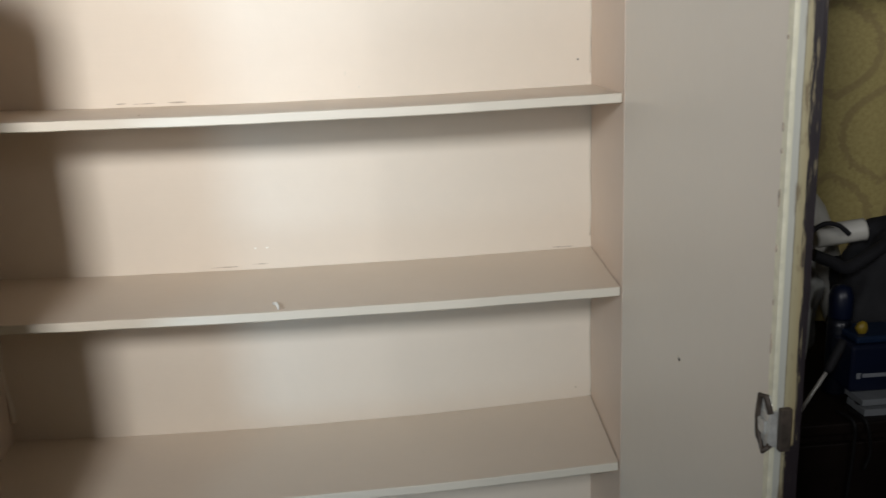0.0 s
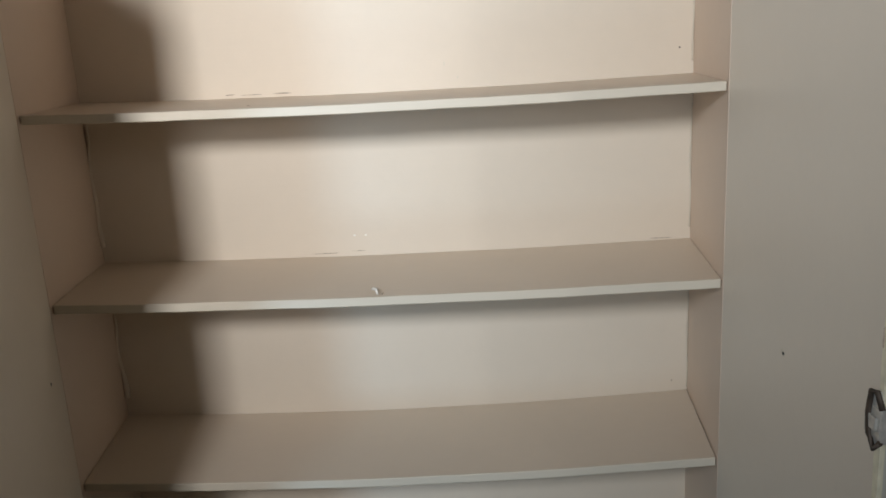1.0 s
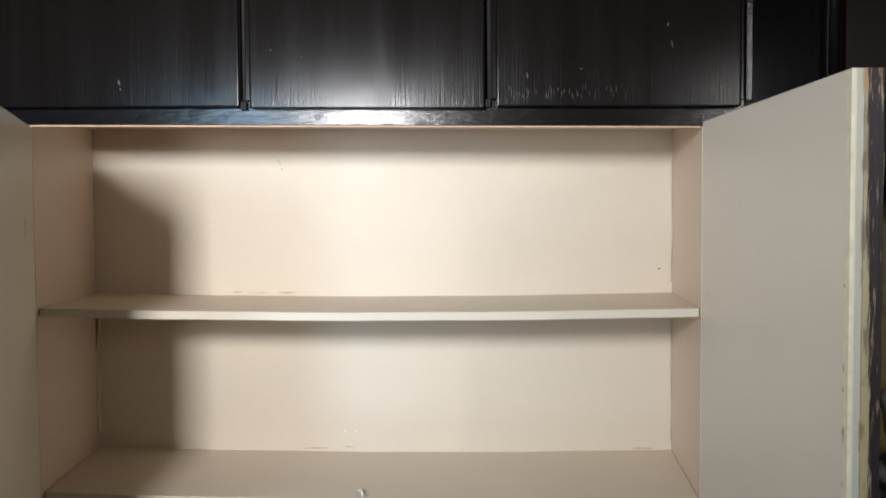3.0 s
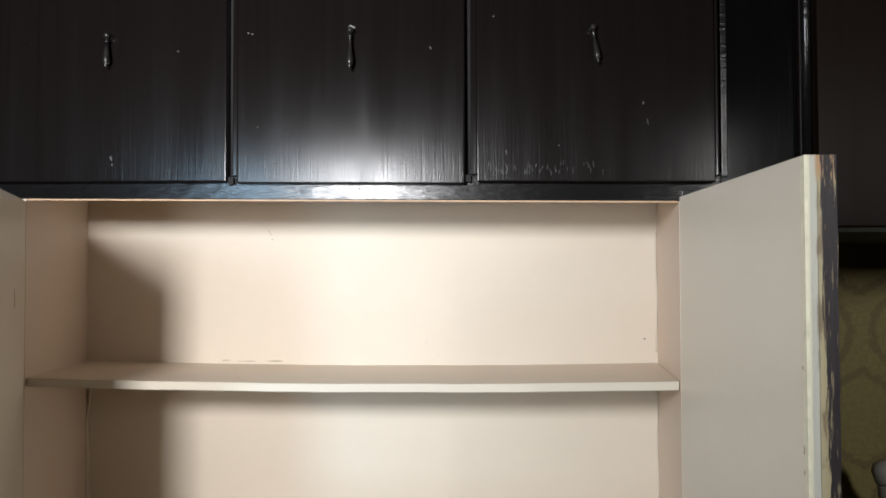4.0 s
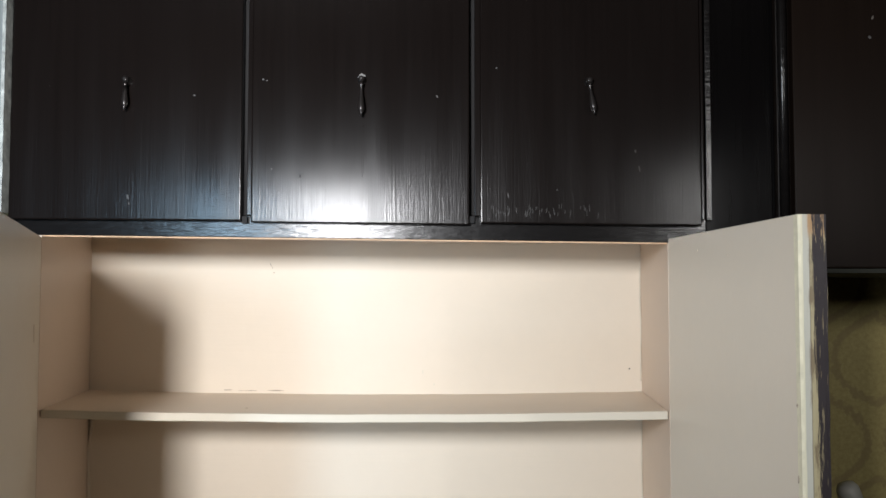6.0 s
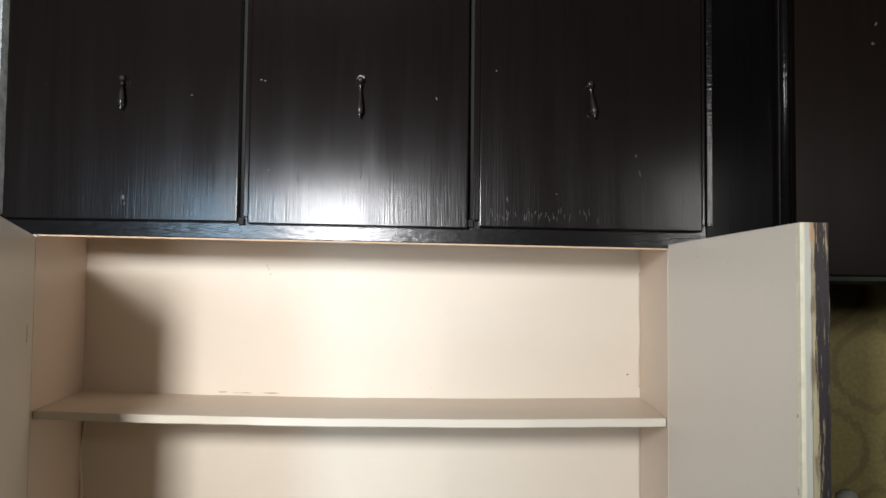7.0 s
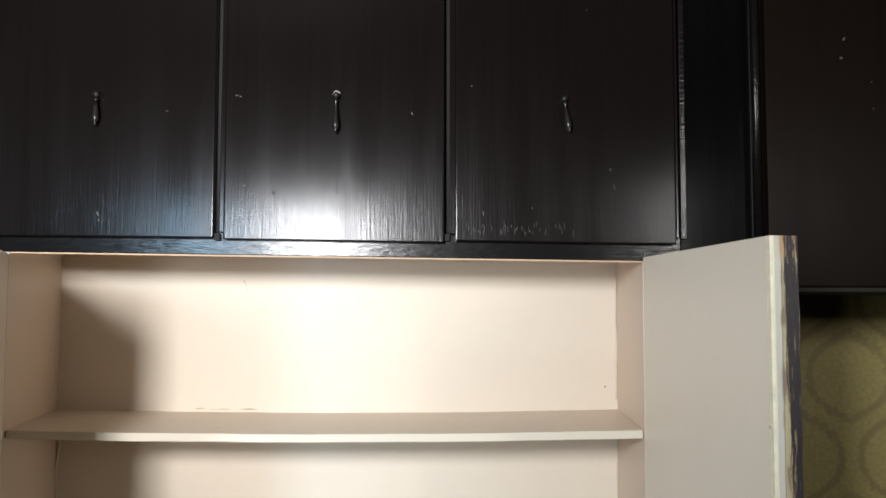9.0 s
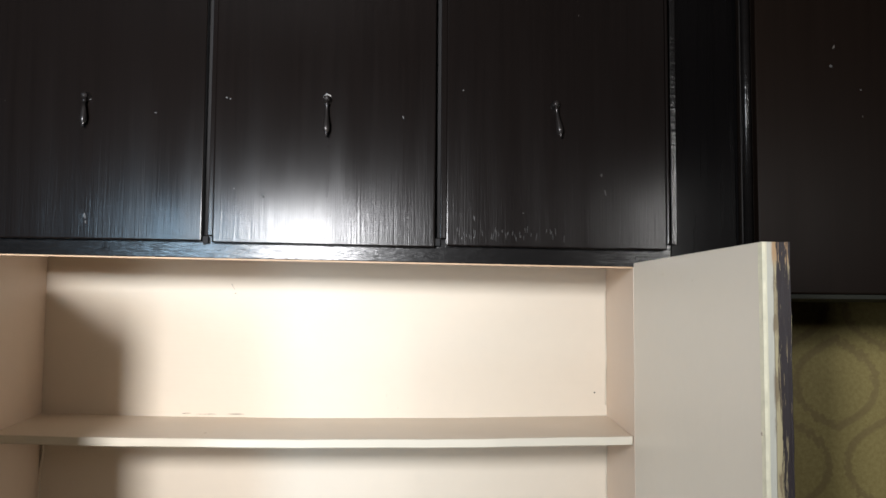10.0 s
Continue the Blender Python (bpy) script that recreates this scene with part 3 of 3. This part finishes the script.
part("rail_end", box(0.572, 0.616, 0.0165, 0.020, 1.7505, 1.768, 0.001), BLACK_RAIL, upper, "patched rail end with cracked paint")
part("top_rail", box(-0.645, 0.64, 0.019, 0.042, 2.44, ZU, 0.002), BLACK_RAIL, upper)
for x in (-0.216, 0.206):
    part("stile", box(x - 0.02, x + 0.02, 0.024, 0.042, 1.80, 2.44), GAP, upper)
# solid black blocks stand in for the shade in the open notches
for x in (-0.2165, 0.2035):
    part("gap_block", box(x - 0.0048, x + 0.0048, 0.008, 0.0188, 1.7845, 1.797), GAP, upper)
part("stile", box(-0.652, -0.625, 0.022, 0.042, 1.80, 2.44), GAP, upper)


def pull(parent, x, z_top, tilt, length=0.076):
    """A cast drop pull: round boss, small ring, and a slim pear-shaped drop hanging from it."""
    y = 0.0
    boss = lathe([(0.0085, 0), (0.0085, 0.002), (0.007, 0.005), (0.005, 0.011), (0.0062, 0.013), (0.0055, 0.0165), (0.002, 0.0185)], (x, y, z_top - 0.009), 16, Matrix.Rotation(radians(90), 4, "X"))
    part("boss", boss, BRONZE, parent)
    L = length - 0.014
    prof = [(0.0, -L), (0.0022, -L + 0.0006), (0.0026, -L + 0.003), (0.0018, -L + 0.005), (0.0052, -L + 0.009), (0.0062, -L + 0.015), (0.0058, -L + 0.021),
            (0.0042, -L + 0.033), (0.0028, -L + 0.045), (0.0023, -0.010), (0.0036, -0.007), (0.0036, -0.004), (0.0018, -0.002), (0.0018, 0.003)]
    m = Matrix.Rotation(radians(-tilt), 4, "Y") @ Matrix.Rotation(radians(-4), 4, "X")
    part("drop", lathe(prof, (x, y - 0.0125, z_top - 0.013), 14, m), BRONZE, parent)


def upper_door(x0, x1, zl, zr, strip, px, pz, tilt, plen, label):
    """A lacquered slab door; strip: width of the recessed lipping at its left edge."""
    def zb(x):
        return zl + (zr - zl) * (x - x0) / (x1 - x0)
    bm = slab([(x0 + strip, 0), (x1, 0), (x1, 0.0185), (x0 + strip, 0.0185)], zb, 2.425, nx=1)
    bevel_all(bm, 0.0028, 3, 1.0)
    for f in bm.faces:
        f.smooth = False
    d = part("cupboard_door", bm, BLACK, upper, label)
    if strip:
        b2 = slab([(x0, 0.0035), (x0 + strip + 0.0006, 0.0035), (x0 + strip + 0.0006, 0.0185), (x0, 0.0185)], zl + 0.013, 2.424)
        bevel_all(b2, 0.0014, 2, 1.0)
        part("lipping", b2, BLACK, d)
    pull(d, px, pz, tilt, plen)
    return d


UD = [upper_door(-0.650, -0.222, 1.7915, 1.788, 0.0, -0.434, 2.057, 0, 0.068, "black lacquered door with vertical brush strokes"),
      upper_door(-0.212, 0.1985, 1.7855, 1.7805, 0.0085, 0.0, 2.058, 0, 0.080, "black lacquered door with a worn patch above its pull"),
      upper_door(0.2085, 0.626, 1.784, 1.779, 0.0105, 0.419, 2.055, 8, 0.074, "black lacquered door with a skewed pull")]
part("worn_patch", flake((0.0, 0, 2.056), NB, 0.016, 0.012, 0, seed=60), plain("bare_grey_patch", (0.16, 0.15, 0.14), 0.6), UD[1])
part("paint_run", tube([(0.003 + 0.001 * math.sin(50 * z), 0.0013, z) for z in np.linspace(1.87, 1.965, 16)], 0.0015, 6), BLACK, UD[1])
part("edge_bead", box(0.627, 0.633, 0.002, 0.019, 1.790, 2.424, 0.0025), BLACK, UD[2])
CRACKED = plain("cracked_lacquer", (0.032, 0.030, 0.028), 0.3, size=90)
CHIP = plain("grey_paint_chip", (0.05, 0.047, 0.044), 0.6, size=80)
for d, x, z, w, h, tn in ((1, -0.183, 2.051, 0.005, 0.004, 0), (1, -0.176, 2.049, 0.004, 0.003, 0), (1, 0.139, 2.019, 0.003, 0.006, 20), (1, -0.113, 1.871, 0.005, 0.007, 0),
                          (1, -0.166, 1.884, 0.003, 0.003, 0), (0, -0.31, 2.021, 0.005, 0.003, 0), (0, -0.43, 1.832, 0.004, 0.012, 8), (0, -0.428, 1.820, 0.003, 0.006, 0),
                          (2, 0.249, 2.072, 0.004, 0.003, 30), (2, 0.505, 1.917, 0.004, 0.006, 0), (2, 0.512, 1.884, 0.0025, 0.014, 10), (2, 0.27, 1.835, 0.0025, 0.012, 8), (2, 0.36, 1.845, 0.003, 0.003, 0)):
    dark = (d, x) == (1, -0.113)
    part("paint_chip", flake((x, 0, z), NB, w, h, tn, seed=int(abs(x) * 1000)), GAP if dark else CHIP, UD[d])
rnd = random.Random(7)
for k in range(44):
    x, z = rnd.uniform(0.235, 0.44), 1.797 + 0.018 * rnd.random()
    part("cracked_paint", flake((x, 0, z), NB, 0.0012, rnd.uniform(0.005, 0.016), rnd.uniform(-9, 9), 0.0007, seed=200 + k), CRACKED, UD[2])
for k in range(22):
    x = rnd.uniform(-0.2, 0.19)
    part("cracked_paint", flake((x, 0, rnd.uniform(1.791, 1.803)), NB, rnd.uniform(0.002, 0.009), rnd.uniform(0.0015, 0.004), rnd.uniform(-14, 14), 0.0012, seed=300 + k), BLACK, UD[1])

# the three doors lean back a little towards the top
for d in UD:
    for ob in [d, *d.children]:
        for v in ob.data.vertices:
            v.co.y += 0.0075 * (v.co.z + 1.75 - 1.785)

# recessed filler panel and the neighbouring unit
filler = thing("filler_panel", (0.70, 0.03, 1.69), "recessed black glossy filler panel between two wall cupboards", "panel")
part("board", slab([(0.6405, 0.024), (0.774, 0.034), (0.774, 0.046), (0.6405, 0.042)], 1.694, ZU, 0.001), BLACK_SMOOTH, filler)
part("bead", box(0.6405, 0.652, 0.0195, 0.025, 1.790, ZU, 0.002), BLACK_RAIL, filler)
side_unit = thing("neighbour_cupboard", (1.2, 0.17, 1.69), "dark brown-black wall cupboard above the papered recess", "cupboard")
part("carcass", box(0.775, 1.85, 0.022, Y_BACK - 0.001, 1.70, ZU, 0.002), DARK_WOOD, side_unit)
part("bottom_board", box(0.7755, 1.849, 0.004, Y_BACK - 0.002, 1.6925, 1.7005, 0.001), plain("olive_board", (0.010, 0.011, 0.006), 0.8), side_unit, "thin olive board under the cupboard")
part("edge_moulding", lathe([(0.0085, 1.70), (0.0085, ZU)], (0.7825, 0.012, 0), 14), BLACK_RAIL, side_unit, "rounded glossy moulding")
part("door_panel", box(0.797, 1.40, 0.0, 0.021, 1.7012, 2.47, 0.003), BROWN_BLACK, side_unit, "flat brown-black door")
part("door_panel", box(1.408, 1.849, 0.0, 0.021, 1.7012, 2.47, 0.003), BROWN_BLACK, side_unit, "flat brown-black door")
part("paint_chip", flake((0.941, 0, 2.129), NB, 0.007, 0.007, 0, seed=71), CHIP, side_unit)
part("paint_chip", flake((0.997, 0, 2.085), NB, 0.004, 0.003, 0, seed=72), CHIP, side_unit)

grey_unit = thing("grey_cupboard", (-0.85, 0.17, 1.80), "pale grey painted cupboard door with a worn white edge", "cupboard")
part("carcass", box(-1.10, -0.664, 0.02, Y_BACK - 0.002, 1.81, ZU, 0.002), GREY_PAINT, grey_unit)
part("door_panel", box(-1.09, -0.664, -0.006, 0.016, 1.805, 2.45, 0.002), GREY_PAINT, grey_unit)
eb = slab([(-0.6635, -0.009), (-0.6575, -0.009), (-0.6575, 0.016), (-0.6635, 0.016)], 1.803, 2.45)
bmesh.ops.subdivide_edges(eb, edges=[e for e in eb.edges if abs(e.verts[0].co.z - e.verts[1].co.z) > 0.5], cuts=60)
for v in eb.verts:
    v.co.x += 0.0009 * noise.noise(Vector((0, 0, v.co.z * 30)))
part("worn_edge", eb, plain("chipped_white_edge", (0.36, 0.37, 0.34), 0.6, size=50, vary=0.45), grey_unit, "chipped white edge")

# ---- the clutter beside the cupboard ----
ZT = 0.775
chest = thing("low_chest", (1.45, 0.30, 0), "dark stained wooden chest holding tools", "chest")
part("top", box(0.68, 2.20, 0.112, Y_BACK - 0.004, ZT - 0.024, ZT, 0.004), DARK_WOOD, chest)
part("body", box(0.70, 2.17, 0.132, Y_BACK - 0.006, 0.0, ZT - 0.0245, 0.003), DARK_WOOD, chest)
for x in (0.935, 1.40, 1.865):
    part("drawer_front", box(x - 0.225, x + 0.225, 0.117, 0.1315, 0.10, ZT - 0.045, 0.004), DARK_WOOD, chest)
    part("drawer_knob", lathe([(0.008, 0), (0.008, 0.006), (0.014, 0.014), (0.013, 0.022), (0.004, 0.026)], (x, 0.117, ZT - 0.20), 14, Matrix.Rotation(radians(90), 4, "X")), BRONZE, chest)


def lump(at, radii, seed, amount=0.2, sub=4, lean=0.0, freq=2.2):
    """A soft uneven body."""
    bm = bmesh.new()
    bmesh.ops.create_icosphere(bm, subdivisions=sub, radius=1)
    for v in bm.verts:
        v.co *= 1 + amount * noise.noise(v.co * freq + Vector((seed, 0, 0))) + 0.35 * amount * abs(noise.noise(v.co * freq * 3 + Vector((0, seed, 0))))
        v.co = Vector((v.co.x * radii[0], v.co.y * radii[1], v.co.z * radii[2]))
    bmesh.ops.rotate(bm, verts=bm.verts, cent=(0, 0, 0), matrix=Matrix.Rotation(radians(lean), 3, "Y"))
    bmesh.ops.translate(bm, verts=bm.verts, vec=at)
    for f in bm.faces:
        f.smooth = True
    return bm


bag = thing("black_tool_bag", (1.25, 0.36, ZT), "black fabric tool bag slumped on the chest", "bag")
bm = lump((1.245, 0.36, ZT + 0.15), (0.105, 0.085, 0.185), 3, 0.28)
for v in bm.verts:
    v.co.z = max(v.co.z, ZT)
part("body", bm, BLACK_CLOTH, bag)
part("strap", tube(curve([(1.02, 0.24, 1.085), (1.06, 0.24, 1.068), (1.10, 0.25, 1.050), (1.16, 0.27, 1.070), (1.22, 0.30, 1.09)], 8), 0.013, 8), BLACK_CLOTH, bag)
part("carry_loop", tube(curve([(1.02, 0.26, 1.125), (1.05, 0.26, 1.142), (1.08, 0.26, 1.138), (1.105, 0.26, 1.118)], 8), 0.005, 8), BLACK_CLOTH, bag)

bm = lump((1.045, 0.36, ZT + 0.135), (0.045, 0.05, 0.155), 5, 0.4, lean=6)
for v in bm.verts:
    v.co.z = max(v.co.z, ZT)
piece("clear_plastic_sack", bm, BAG, "crumpled clear plastic sack standing on the chest", "bag", "", (1.045, 0.36, ZT))
roll = thing("paper_roll", (1.10, 0.30, 1.09), "loose white paper roll lying over the bag", "roll")
mroll = Matrix.Rotation(radians(82), 4, "Y") @ Matrix.Rotation(radians(8), 4, "X")
part("roll", lathe([(0.010, -0.055), (0.022, -0.055), (0.024, -0.05), (0.023, 0.040), (0.024, 0.044), (0.012, 0.044), (0.010, 0.02)], (1.112, 0.30, 1.112), 20, mroll), WHITE_PLASTIC, roll)

bottle = thing("white_bottle", (1.26, 0.49, ZT), "white plastic bottle leaning behind the bag", "bottle")
tl = Matrix.Rotation(radians(-20), 4, "Y")
BA = (1.262, 0.495, ZT + 0.013)
part("body", lathe([(0.034, 0), (0.038, 0.004), (0.038, 0.312), (0.035, 0.352), (0.026, 0.385), (0.024, 0.390)], BA, 20, tl), WHITE_PLASTIC, bottle)
part("cap", lathe([(0.025, 0.392), (0.027, 0.395), (0.026, 0.424), (0.019, 0.436), (0.0, 0.439)], BA, 20, tl), WHITE_PLASTIC, bottle, "rounded white cap")

# bottle colours darkened too, for the shade it stands in
can = thing("blue_bottle", (1.098, 0.26, ZT), "blue plastic bottle with a rounded top, darkened for shade", "bottle")
part("body", lathe([(0.022, 0), (0.024, 0.004), (0.024, 0.150), (0.022, 0.165)], (1.098, 0.26, ZT), 20), plain("shaded_navy_plastic", (0.003, 0.005, 0.010), 0.4), can)
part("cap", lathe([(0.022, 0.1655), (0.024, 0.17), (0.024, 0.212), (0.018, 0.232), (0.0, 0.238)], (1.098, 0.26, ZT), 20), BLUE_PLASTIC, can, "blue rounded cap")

case = thing("blue_tool_case", (1.19, 0.22, ZT), "blue plastic tool case with a printed line, darkened for shade", "case")
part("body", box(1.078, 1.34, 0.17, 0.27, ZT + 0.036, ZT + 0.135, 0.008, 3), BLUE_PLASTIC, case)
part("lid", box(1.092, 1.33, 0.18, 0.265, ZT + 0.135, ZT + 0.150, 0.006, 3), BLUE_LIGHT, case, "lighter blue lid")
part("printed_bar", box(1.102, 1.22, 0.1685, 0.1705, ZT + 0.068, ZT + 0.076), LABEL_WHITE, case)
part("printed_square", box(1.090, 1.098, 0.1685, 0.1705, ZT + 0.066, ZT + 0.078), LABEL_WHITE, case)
part("yellow_knob", lump((1.112, 0.20, ZT + 0.162), (0.012, 0.010, 0.014), 9, 0.3, 2), YELLOW, case, "yellow plastic knob")
level = thing("spirit_level", (1.30, 0.15, ZT), "pale grey spirit level lying on the chest", "level")
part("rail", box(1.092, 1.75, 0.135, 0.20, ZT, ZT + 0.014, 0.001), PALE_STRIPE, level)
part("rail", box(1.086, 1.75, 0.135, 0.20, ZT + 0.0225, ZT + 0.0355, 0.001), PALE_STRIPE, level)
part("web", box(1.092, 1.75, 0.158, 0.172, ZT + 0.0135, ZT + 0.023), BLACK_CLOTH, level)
driver = thing("screwdriver", (0.96, 0.14, ZT), "steel screwdriver with a black handle leaning up", "screwdriver")
part("shaft", tube([(0.953, 0.14, ZT + 0.002), (0.98, 0.14, ZT + 0.048), (1.010, 0.14, ZT + 0.098)], 0.0038, 10), STEEL, driver)
part("handle", tube([(1.010, 0.14, ZT + 0.098), (1.015, 0.14, ZT + 0.105), (1.04, 0.15, ZT + 0.145), (1.048, 0.152, ZT + 0.158)], lambda t: 0.006 + 0.003 * math.sin(3.1 * t), 12), BLACK_CLOTH, driver)
for pts in ([(1.05, 0.16, ZT + 0.004), (1.055, 0.108, ZT + 0.003), (1.058, 0.106, ZT - 0.05), (1.052, 0.108, ZT - 0.17)],
            [(1.075, 0.16, ZT + 0.004), (1.08, 0.108, ZT + 0.003), (1.092, 0.105, ZT - 0.06), (1.083, 0.107, ZT - 0.10)]):
    piece("cable", tube(curve(pts, 10), 0.0035, 7), CABLE, "black cable hanging over the chest edge", "cable", "", pts[0])
